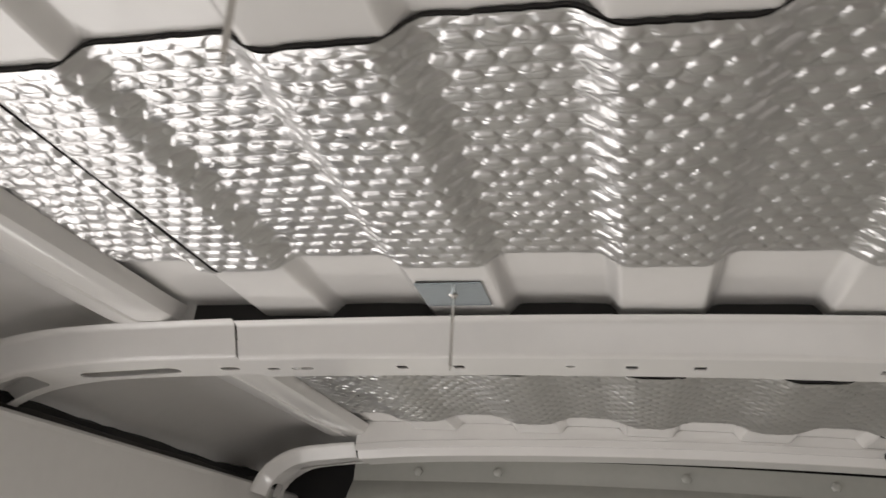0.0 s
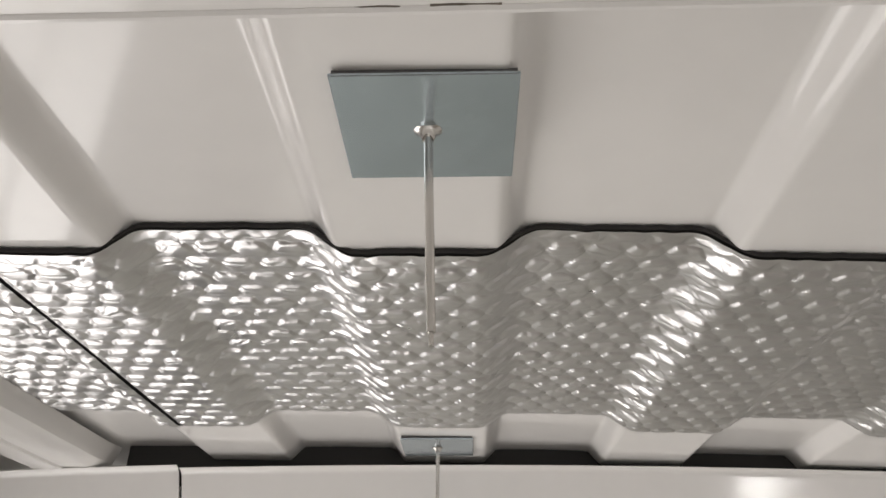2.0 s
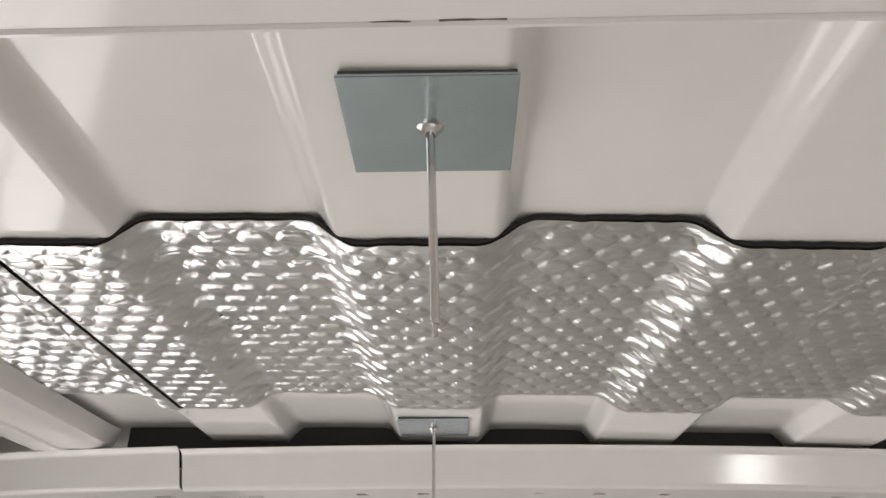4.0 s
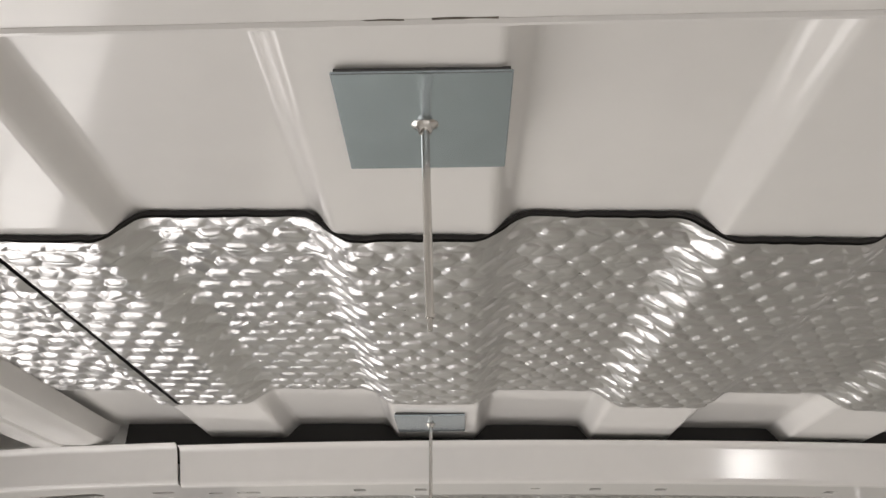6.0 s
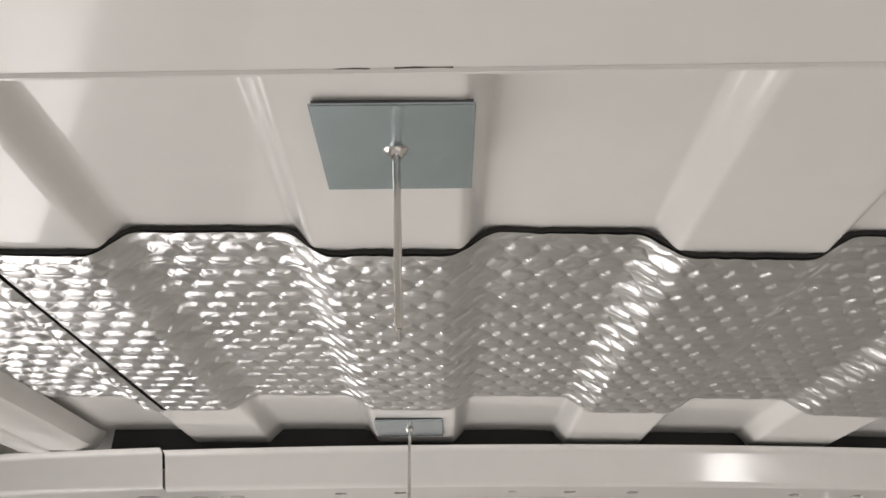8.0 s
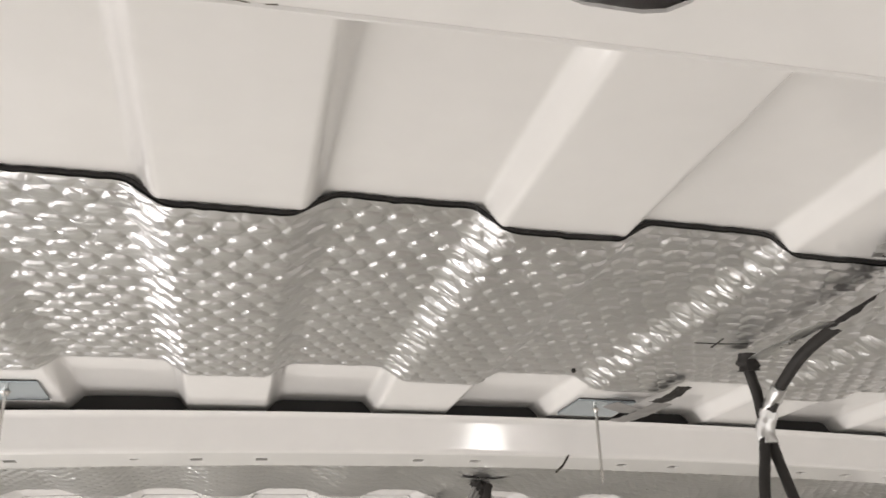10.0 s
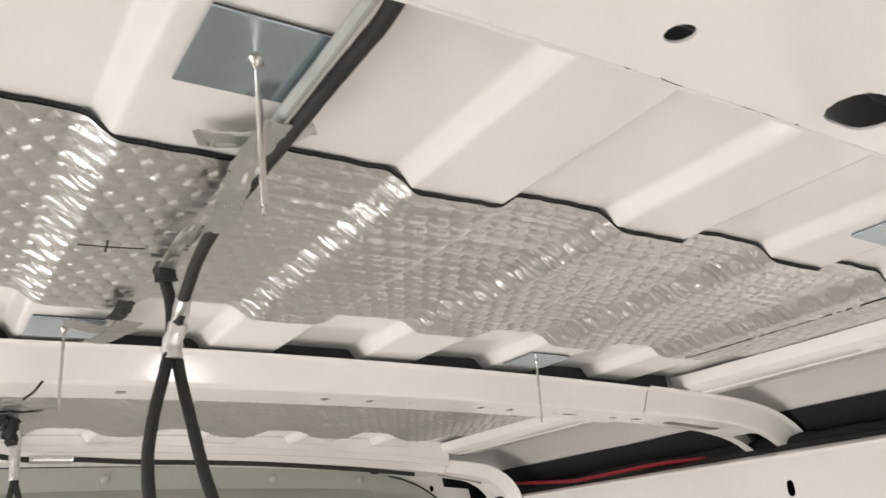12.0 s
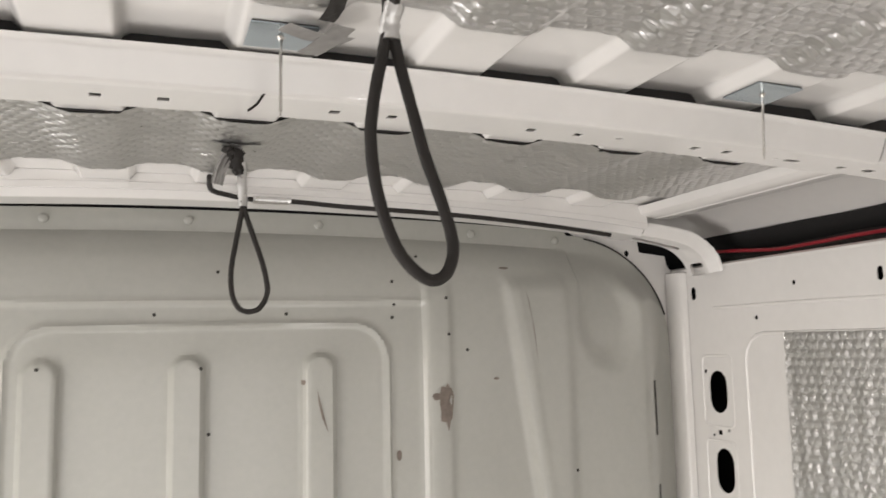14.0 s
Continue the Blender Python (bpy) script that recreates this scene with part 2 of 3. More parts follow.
def bow(y0, holes_mid, holes_end, label, lift=0.0, depth=0.027, wide=0.076, split=None, end=END, flare=0.0, joint=0.631, sealed=True):
    """A roof bow of pressed sheet: a middle channel and an end piece on either side, each with its face, bottom flange and back."""
    ob = thing("roof_bow", (0, y0 + 0.05, 1.88), label, "roof beam", "roof bows")
    inv = ob.matrix_world.inverted()
    reach = lambda s: flare * (1 - smooth(-0.50, 0.12, s))

    def piece(s0, s1, holes, drop, n):
        p = new("bow_section")
        p.parent = ob
        ss = span(s0, s1, n)
        sect = [(0.000, depth + 0.001), (0.005, depth), (0.0076, depth - 0.002), (0.0082, depth - 0.0035), (0.0161, 0.004), (0.0167, 0.0025), (0.0185, 0.0005), (0.022, 0.0)]
        part("face", grid(ss, range(len(sect)), lambda s, i: inv @ Vector(bow_at(s, y0 + sect[i][0], sect[i][1] + drop, lift, end)), (0, 0.0012, 0.0006)), PAINT, p)
        part("flange", sheet(box_loop(s0, 0.022, s1, wide, (s1 - s0) / n), holes, lambda s, v: inv @ Vector(bow_at(s, y0 + v + (reach(s) if v > wide - 0.002 else 0), drop, lift, end)), (0, 0, 0.0012)), PAINT, p, smooth=False)
        back = [(wide, 0.0), (wide + 0.003, 0.003), (wide + 0.005, 0.012), (wide + 0.006, depth)]
        def rear(s, i):
            v = Vector(bow_at(s, y0 + back[i][0] + reach(s), back[i][1] + drop, lift, end))
            if i == 3 and abs(s) < 0.70:
                v.z = roof_z(v.x) - 0.0004
            return inv @ v

        part("back", grid(span(s0, s1, n * 5), range(4), rear, (0, -0.0012, 0)), PAINT, p)

    seal = lambda x, i: inv @ Vector((x, y0 + (0.020 if sealed else 0.001) + 0.002 * noise.noise(Vector((x * 25, y0, 1))), roof_z(x) - 0.0003 if i else bow_line(x, end)[1] + lift + depth - 0.008))
    part("sealant", grid(span(-0.68, 0.68, 272) if sealed else span(-0.70, 0.70, 280), [0, 1], seal, (0, 0.004, 0)), BUTYL if sealed else PAINT, ob, ("black" if sealed else "white overpainted") + " sealant between bow and roof")
    if split is None:
        piece(-joint + 0.001, joint - 0.001, holes_mid, 0.0, 40)
    else:
        piece(-joint + 0.001, split - 0.0011, [h for h in holes_mid if max(h)[0] < split], 0.0, 20)
        piece(split + 0.0011, joint - 0.001, [h for h in holes_mid if min(h)[0] > split], 0.0, 20)
    for sg in (-1, 1):
        hs = [[(sg * u, v) for u, v in h] for h in holes_end]
        a, b = sorted((sg * (joint + 0.0015), sg * 0.945))
        piece(a, b, hs, 0.0022, 18)
    return ob


def square(u, v, w=0.009, h=0.010):
    return box_loop(u - w / 2, v - h / 2, u + w / 2, v + h / 2, 1)


mid_holes = [square(c, 0.049) for c in (-0.498, -0.450, -0.313, -0.262, -0.131, -0.081, 0.057, 0.108, 0.242, 0.291, 0.423, 0.462)]
mid_holes += [round_loop(c, 0.047, 0.004, 0.003) for c in (-0.360, 0.335)]
for sg in (-1, 1):
    mid_holes.append(slot_loop(sg * 0.566 - 0.02, 0.050, 0.020, 0.008))
    mid_holes.append(round_loop(sg * 0.545 - 0.045, 0.050, 0.003, 0.0025) if sg < 0 else round_loop(0.525, 0.050, 0.003, 0.0025))
    mid_holes.append(slot_loop(sg * 0.612, 0.050, 0.012, 0.008))
end_holes = [slot_loop(0.655, 0.054, 0.018, 0.010), slot_loop(0.752, 0.055, 0.098, 0.018), box_loop(0.836, 0.026, 0.912, 0.064, 0.02, 0.008)]
BOW_2 = 0.440
bow(BOW_2, mid_holes, end_holes, "white painted pressed steel roof bow with punched holes")
near_holes = [round_loop(c, 0.0580, 0.0053, 0.0050, 20) for c in (-0.103, 0.1005, 0.310)] + [slot_loop(c, 0.0615, 0.036, 0.022) for c in (-0.206, 0.206)]
bow(BOW_2 - 0.585, near_holes, end_holes, "white painted steel roof bow with large round holes", wide=0.080, split=-0.003, flare=0.008, lift=-0.0012)
near_grommet = thing("hole_rim", (0.001, BOW_2 - 0.5270, 1.8732), "dark round hole at the joint of the roof bow", "grommet")
bm = bmesh.new()
bmesh.ops.create_circle(bm, cap_ends=True, radius=0.0053, segments=20)
part("opening", bm, BUTYL, near_grommet)
bow(0.985, [], end_holes[1:], "white painted steel roof header above the partition", lift=0.0105, depth=0.018, end=HEADER_END, joint=0.70, sealed=False)
bow(BOW_2 - 1.17, mid_holes, end_holes, "white painted pressed steel roof bow with punched holes")

near_bow = bpy.data.objects["roof_bow.001"]


def seam(x):
    """Rear lower edge of the near bow."""
    return Vector((x, BOW_2 - 0.585 + 0.0806 + 0.008 * (1 - smooth(-0.50, 0.12, x)), bow_line(x)[1] - 0.0010))


def seam_line(name, x0, x1, r, mat, label, rough=0.5, drop=0.0):
    inv = near_bow.matrix_world.inverted()
    pts = [inv @ (seam(x) + Vector((0, 0.0012 * noise.noise(Vector((x * 160, 0, r * 900))) * rough - drop, -drop * 0.2))) for x in span(x0, x1, max(3, int((x1 - x0) / 0.004)))]
    part(name, tube(pts, r, 2, 7, rough), mat, near_bow, label)


seam_line("seam_bead", -0.62, 0.62, 0.0010, PAINT, "painted sealant bead along the flange edge", 0.08)
for x0, x1 in ((-0.437, -0.429), (-0.424, -0.412), (-0.293, -0.280), (0.008, 0.016), (0.098, 0.101), (0.114, 0.127), (0.150, 0.166), (0.168, 0.178), (0.182, 0.190)):
    seam_line("grime", x0, x1, 0.00022, GRIME, "brown grime in the seam", 0.9, 0.0009)

# ---- roof side rails ----
RAIL = [(0.684, 1.8965), (0.6885, 1.8850), (0.692, 1.8825), (0.700, 1.8800), (0.718, 1.8795), (0.720, 1.8780), (0.738, 1.8770), (0.7415, 1.8785), (0.743, 1.8820), (0.745, 1.8975)]
for sg in (-1, 1):
    for a, b in ((-0.72, -0.05), (0.53 - 0.585, 0.455), (0.535, 1.0)):
        r = setting("roof_rail", grid(range(len(RAIL)), span(a, b, 24), lambda i, y: (sg * RAIL[i][0], y, RAIL[i][1] + 0.0015 * smooth(0.03, 0, min(y - a, b - y))), (0, 0, 0.0012)), PAINT,
                    "white painted pressed bead along the roof edge", "rail")

# pressed oval bosses on the rails
for sg in (-1, 1):
    for x, y, ru, rv in ((0.7065, 0.212, 0.0075, 0.0135), (0.703, 0.165, 0.006, 0.010))[:1 if sg < 0 else 2]:
        bm = bmesh.new()
        rings = [[bm.verts.new((sg * (x + ru * k * math.cos(a)), y + rv * k * math.sin(a), 1.8802 - h)) for a in span(0, 2 * math.pi, 20)[:-1]] for k, h in ((1.25, -0.001), (1.05, 0.0016), (0.85, 0.0026), (0.6, 0.0012), (0.35, 0.0004))]
        for p, q in zip(rings, rings[1:]):
            for k in range(20):
                bm.faces.new((p[k], p[(k + 1) % 20], q[(k + 1) % 20], q[k]))
        bm.faces.new(rings[-1])
        setting("rail_boss", bm, PAINT, "small oval boss pressed into the white roof rail", "rail")

# ---- foil mats ----
def mat_height(x, y, flat):
    """How far the embossed pillows stand out below the mat, in a hexagonal pattern."""
    px, py = 0.0150, 0.0131
    wob = 0.0012 * noise.noise(Vector((x * 30, y * 30, 3)))
    u, v = (x + wob) / px, (y + wob) / py
    best, cell = 9.0, (0, 0, 0, 0)
    j0 = math.floor(v)
    for j in (j0, j0 + 1):
        sh = 0.5 * (j % 2)
        i = round(u - sh)
        du, dv = abs(u - sh - i) * px, abs(v - j) * py
        m = max(dv / (py * 0.50), (du * 0.80 + dv * 0.42) / (px * 0.5 * 0.94))
        if m < best:
            best, cell = m, (i, j, u - sh - i, v - j)
    # domed pillow with a firm edge, a channel round it and a fine ridge where two cells meet
    top = 0.50 * max(0.0, 1 - (best / 0.92) ** 2) + 0.50 * (1 - smooth(0.66, 0.92, best)) + 0.10 * smooth(0.90, 1.0, best)
    size = 0.80 + 0.30 * noise.noise(Vector((x * 9, y * 14, 1.7))) + 0.25 * noise.noise(Vector((cell[0] * 0.9, cell[1] * 1.3, 5)))
    tilt = cell[2] * noise.noise(Vector((cell[0] * 1.7, cell[1] * 2.3, 11))) + 1.4 * cell[3] * noise.noise(Vector((cell[0] * 2.1, cell[1] * 1.3, 17)))
    return 0.0019 * top * (1 + 0.5 * tilt) * max(0.6, min(1.15, size)) * (1 - 0.22 * flat)


def soft_rib(x):
    return (rib(x - 0.003) + rib(x + 0.003) + rib(x) + rib(x - 0.006) + rib(x + 0.006)) / 5


FOLDS = {}


def make_folds(seed, y0, y1, n):
    """Short straight creases across a mat, kept by strips of y."""
    rng = random.Random(int(seed * 10))
    for _ in range(n):
        y, xa, length = rng.uniform(y0, y1), rng.uniform(-0.05, 0.60), rng.uniform(0.05, 0.26)
        row = (y, xa, xa + length, rng.uniform(-0.02, 0.02), rng.uniform(0.0010, 0.0021))
        for k in range(-1, 2):
            FOLDS.setdefault((seed, int(y / 0.006) + k), []).append(row)


def fold(x, y, seed):
    h = 0.0
    for yc, xa, xb, lean, amp in FOLDS.get((seed, int(y / 0.006)), ()):
        if xa < x < xb:
            w = (y - yc - lean * (x - xa)) / 0.0013
            if abs(w) < 2.5:
                h = max(h, amp * math.exp(-w * w) * smooth(0, 0.012, min(x - xa, xb - x)))
    return h


make_folds(1.0, 0.11, 0.34, 120)


def mat_z(x, y, flat, seed, calm=1.0):
    """Lower side of a mat: it follows the ribs with softened corners, and is a little wavy."""
    soft = soft_rib(x) if seed != 4.0 else (soft_rib(x - 0.012) + soft_rib(x - 0.006) + soft_rib(x) + soft_rib(x + 0.006) + soft_rib(x + 0.012)) / 5 - 0.0008
    wave = 0.0007 * noise.noise(Vector((x * 22, y * 10, seed))) + 0.0004 * flat * noise.noise(Vector((x * 14, y * 120, seed + 4)))
    crease = flat * fold(x, y, seed)
    slope = abs(rib(x + 0.006) - rib(x - 0.006)) / RISE
    pucker = slope * (0.0009 * noise.noise(Vector((x * 22, y * 130 + x * 40, seed + 9))) + 0.0006 * noise.noise(Vector((x * 60, y * 330 + x * 90, seed + 2))))
    pucker *= 0.25 if seed == 4.0 else 1.0
    crumple = 0.0016 * abs(noise.noise(Vector((x * 75, y * 75, 31)))) + 0.0008 * noise.noise(Vector((x * 190, y * 190, 33))) if seed == 2.0 else 0.0
    return crown(x) + soft - 0.0038 + 0.0012 * math.tanh((wave + pucker) / 0.0012) - crease - crumple * calm - mat_height(x, y, flat * (0.2 if seed == 4.0 else 1.0)) * calm


def foil_mat(x0, x1, y0, y1, seed, step, label, ragged=0.0015, rim=0.0018):
    ob = thing("foil_mat", ((x0 + x1) / 2, (y0 + y1) / 2, 1.90), label, "insulation mat", "foil mats on the roof")
    inv = ob.matrix_world.inverted()
    us, vs = span(x0, x1, int((x1 - x0) / step)), span(0, 1, int((y1 - y0) / step))
    if x0 < 0.0 < x1 and step < 0.0012:
        us = us[:1 + sum(u < 0.02 for u in us)] + span(0.024, x1, int((x1 - 0.024) / 0.0011))

    def edge(x, far):
        return ragged * noise.noise(Vector((x * 60, far * 9, seed))) + 0.5 * ragged * noise.noise(Vector((x * 190, far * 5, seed)))

    def at(x, v):
        y = (y0 + edge(x, 0)) * (1 - v) + (y1 + edge(x, 1)) * v
        calm = smooth(0.0, 0.006, min(y - y0, y1 - y)) * smooth(-0.001, 0.004, min(x - x0, x1 - x))
        flat = smooth(-0.15, 0.15, x) * (0.35 + 0.65 * smooth(0.55, 0.15, v))
        lip = 0.0008 * smooth(0.012, 0.0, min(y - y0, y1 - y))
        return inv @ Vector((x, y, mat_z(x, y, flat, seed, calm) + lip))

    part("foil_face", grid(us, vs, at), FOIL, ob, "embossed silver foil")
    core = lambda x, v: inv @ Vector((x, (y0 + edge(x, 0) - 0.0008) * (1 - v) + (y1 + edge(x, 1) + 0.0008) * v, soft_rib(x) + crown(x) - 0.0022))
    part("core", grid(span(x0 - 0.0018, x1 + rim, int((x1 - x0) / 0.003)), span(0, 1, 6), core, (0, 0, 0.0018)), BUTYL, ob, "black butyl core")
    return ob


foil_mat(-0.6010, 0.579, 0.104, 0.349, 1.0, 0.00085, "silver embossed foil insulation mat stuck on the roof panel", rim=0.0032)
foil_mat(-0.686, -0.6032, 0.106, 0.352, 2.0, 0.0016, "narrow silver foil insulation strip along the roof edge")
foil_mat(0.5838, 0.6835, 0.100, 0.345, 3.0, 0.0014, "narrow silver foil insulation strip along the roof edge", rim=-0.004)
foil_mat(-0.683, 0.683, 0.646, 0.905, 4.0, 0.0013, "silver embossed foil insulation mat in the front bay")

# ---- insulation pins ----
def pin_hanger(x, y, length, lean_x=0.0, lean_y=0.0, turn=0.0):
    z = crown(x) - 0.0001
    ob = thing("insulation_pin", (x, y, z), "square galvanised plate with a steel pin hanging from the roof", "insulation hanger", "insulation pins on the roof")
    ob.rotation_euler = (0, 0.1 * x, radians(turn))
    bm = bmesh.new()
    bmesh.ops.create_cube(bm, size=1)
    bmesh.ops.scale(bm, vec=(0.0488, 0.0488, 0.0011), verts=bm.verts)
    bmesh.ops.translate(bm, vec=(0, 0, -0.0018), verts=bm.verts)
    bmesh.ops.bevel(bm, geom=bm.edges[:], offset=0.00025, segments=1, affect="EDGES")
    part("plate", bm, ZINC, ob, "blue-grey galvanised plate", smooth=False)
    # adhesive pad; its dark grey also carries the shadow line at the plate's edge
    bm = bmesh.new()
    bmesh.ops.create_cube(bm, size=1)
    bmesh.ops.scale(bm, vec=(0.0474, 0.0474, 0.0013), verts=bm.verts)
    bmesh.ops.translate(bm, vec=(0, 0, -0.0006), verts=bm.verts)
    part("adhesive_pad", bm, PAD, ob, smooth=False)
    # dimple with a rolled collar, from which the pin hangs
    prof = [(0.0042, -0.0022), (0.0030, -0.0026), (0.0023, -0.0034), (0.0020, -0.0045), (0.0017, -0.0050), (0.0011, -0.0045)]
    bm = bmesh.new()
    rings = [[bm.verts.new((r * math.cos(a), r * math.sin(a), h - (0.0006 * math.sin(2 * a + x * 40) if r < 0.004 else 0))) for a in span(0, 2 * math.pi, 20)[:-1]] for r, h in prof]
    for a, b in zip(rings, rings[1:]):
        for k in range(20):
            bm.faces.new((a[k], a[(k + 1) % 20], b[(k + 1) % 20], b[k]))
    part("collar", bm, PIN, ob)
    tip = Vector((lean_x, lean_y, -length))
    top = Vector((0, 0, -0.003))
    bm = tube([top, top.lerp(tip, 0.5), tip], 0.00125, 4, 10)
    part("pin", bm, PIN, ob)
    bm = tube([tip, tip + (tip - top).normalized() * 0.002, tip + (tip - top).normalized() * 0.0035], 0.0007, 2, 8)
    part("tip", bm, PIN, ob)
    return ob


ROW_1, ROW_2 = 0.0265, 0.4055
pin_hanger(-0.4302, ROW_1, 0.062, 0.0015)
pin_hanger(0.0050, ROW_1 - 0.0025, 0.060, 0.002)
pin_hanger(0.4460, ROW_1, 0.058, 0.006)
pin_hanger(-0.4410, ROW_2, 0.055)
pin_hanger(-0.0010, ROW_2, 0.058)
pin_hanger(0.4370, ROW_2, 0.060)

# ---- partition ----
PART_Y = 1.130


def part_top(x):
    a = abs(x)
    if x < 0.62:
        return 1.8905 - 0.045 * a * a
    return 1.672 + 0.194 * math.sqrt(max(0, 1 - ((a - 0.62) / 0.2126) ** 2))


def part_relief(x, z):
    """How far the pressed partition stands towards the load space."""
    top = part_top(x) if x < 0.62 else 1.867
    edge, side = min(0.8325 - x, part_top(x) - z), smooth(0.50, 0.68, x)
    x = (x + 0.004) / 0.972
    inner = smooth(0.365, 0.33, abs(x))
    d = 0.056 * (1 - math.exp(-max(0.0, top - z - 0.034) / 0.050)) - 0.003 * smooth(1.750, 1.742, z) * inner
    d += 0.004 * math.exp(-((z - 1.745) / 0.004) ** 2) * inner
    # raised field with round corners
    qx, qz = abs(x - 0.002) - 0.219, z - 1.651
    dist = math.hypot(max(qx, 0), max(qz, 0)) - 0.060
    d += 0.0045 * math.exp(-(dist / 0.004) ** 2) + 0.002 * smooth(0.006, -0.006, dist)
    # upright beads
    if dist < 0.02:
        for k in range(-2, 3):
            c = -0.031 + 0.199 * k
            if abs(c) < 0.26:
                e = math.hypot(x - c, max(0, z - 1.640))
                d += 0.012 * smooth(0.029, 0.019, e)
    a = abs(x)
    d += 0.007 * smooth(0.340, 0.350, a) * smooth(1.79, 1.755, z) - 0.005 * smooth(0.385, 0.395, a) * smooth(1.79, 1.755, z)
    rid = 0.502 + (1.776 - z) * 0.145
    d += 0.010 * math.exp(-((a - rid) / 0.010) ** 2) * smooth(1.80, 1.76, z) + 0.010 * smooth(rid, rid + 0.015, a) * smooth(1.80, 1.76, z)
    d -= 0.008 * smooth(0.600, 0.625, a) * smooth(1.80, 1.76, z)
    # pressed boss in the upper corner
    e = math.hypot((a - 0.695) / 0.062, (z - 1.715) / 0.085)
    d -= 0.016 * smooth(1.2, 0.55, e)
    return d * (1 - side * (1 - smooth(0.0, 0.10, edge)))


us = span(-0.745, 0.80, 350)[:-1] + span(0.80, 0.8325, 26)
vs = [v * 0.70 for v in span(0, 1, 14)][:-1] + span(0.70, 1.0, 150)
setting("partition", grid(us, vs, lambda x, v: (x, PART_Y - part_relief(x, v * part_top(x)), v * part_top(x)), (0, 0.0015, 0)), BULK,
        "grey-cream painted pressed steel partition with upright beads", "wall")

wall_part = bpy.data.objects["partition"]


def on_partition(x, z):
    return PART_Y - part_relief(x, z)


def dome(r, h, n=10):
    bm = bmesh.new()
    rings = [[bm.verts.new((rr * math.cos(a), -hh, rr * math.sin(a))) for a in span(0, 2 * math.pi, n)[:-1]] for rr, hh in ((r, 0), (r, h * 0.5), (r * 0.75, h * 0.85), (r * 0.35, h))]
    for a, b in zip(rings, rings[1:]):
        for k in range(n):
            bm.faces.new((a[k], a[(k + 1) % n], b[(k + 1) % n], b[k]))
    bm.faces.new(rings[-1])
    return bm


for x in (-0.64, -0.514, -0.236, -0.033, 0.170, 0.437, 0.60):
    z = part_top(x) - 0.017 - 0.004 * x * x
    b = part("bolt", dome(0.0075, 0.005, 6), BULK, wall_part, "painted bolt head")
    b.location = (x, PART_Y, z)
for x, z in ((0.013, 1.79), (0.292, 1.777), (0.294, 1.74), (0.290, 1.719), (-0.079, 1.726), (0.117, 1.726), (0.383, 1.75), (0.385, 1.691), (0.419, 1.665), (-0.233, 1.652), (-0.012, 1.647), (0.001, 1.552), (0.616, 1.46), (0.34, 1.82)):
    x = 0.972 * x - 0.004
    b = part("rivet_hole", dome(0.0028, 0.0006, 8), STAIN, wall_part)
    b.location = (x, on_partition(x, z) - 0.0006, z)


def patch(name, pts, mat, parent, label=""):
    """An irregular flat mark lying on the partition."""
    bm = bmesh.new()
    vs = [bm.verts.new((x, on_partition(x, z) - 0.0012, z)) for x, z in pts]
    c = bm.verts.new((sum(p[0] for p in pts) / len(pts), 0, sum(p[1] for p in pts) / len(pts)))
    c.co.y = on_partition(c.co.x, c.co.z) - 0.0014
    for a, b in zip(vs, vs[1:] + vs[:1]):
        bm.faces.new((a, b, c))
    return part(name, bm, mat, parent, label, smooth=False)


def blot(x, z, rx, rz, seed, n=18):
    x = 0.972 * x - 0.004
    return [(x + rx * math.cos(a) * (1 + 0.45 * noise.noise(Vector((math.cos(a) * 2, math.sin(a) * 2, seed)))), z + rz * math.sin(a) * (1 + 0.5 * noise.noise(Vector((math.cos(a) * 2, math.sin(a) * 2, seed + 5))))) for a in span(0, 2 * math.pi, n)[:-1]]


patch("chipped_paint", blot(0.378, 1.580, 0.012, 0.034, 2.0), RUST, wall_part, "chipped paint down to brown primer")
patch("chipped_paint", blot(0.362, 1.592, 0.009, 0.006, 4.0), RUST, wall_part)
patch("chipped_paint", blot(0.298, 1.503, 0.004, 0.008, 7.0), RUST, wall_part)
patch("chipped_paint", blot(0.142, 1.622, 0.003, 0.004, 9.0), RUST, wall_part)
patch("chipped_paint", blot(0.47, 1.617, 0.005, 0.002, 12.0), RUST, wall_part)
patch("chipped_paint", blot(0.50, 1.802, 0.009, 0.002, 15.0), RUST, wall_part)
patch("scratch", [(0.1535, 1.612), (0.156, 1.590), (0.161, 1.568), (0.171, 1.545), (0.1655, 1.565), (0.159, 1.590)], RUST, wall_part, "long grey scuff")
patch("scratch", [(0.512, 1.765), (0.515, 1.745), (0.521, 1.700), (0.526, 1.640), (0.522, 1.690), (0.516, 1.735)], RUST, wall_part)
for z0, z1 in ((1.506, 1.603), (1.30, 1.421)):
    patch("slot", [(0.765, z0), (0.7715, z0), (0.7715, z1), (0.765, z1)], STAIN, wall_part, "narrow black slot")

part("edge_seal", tube([(x, PART_Y - 0.0015, part_top(x) - 0.002) for x in (0.66, 0.69, 0.72, 0.75, 0.78, 0.80, 0.815, 0.825)], 0.0016, 4, 8), RUBBER, wall_part, "thin black seal along the curved edge")

# ---- side walls ----
SIDE = 0.852


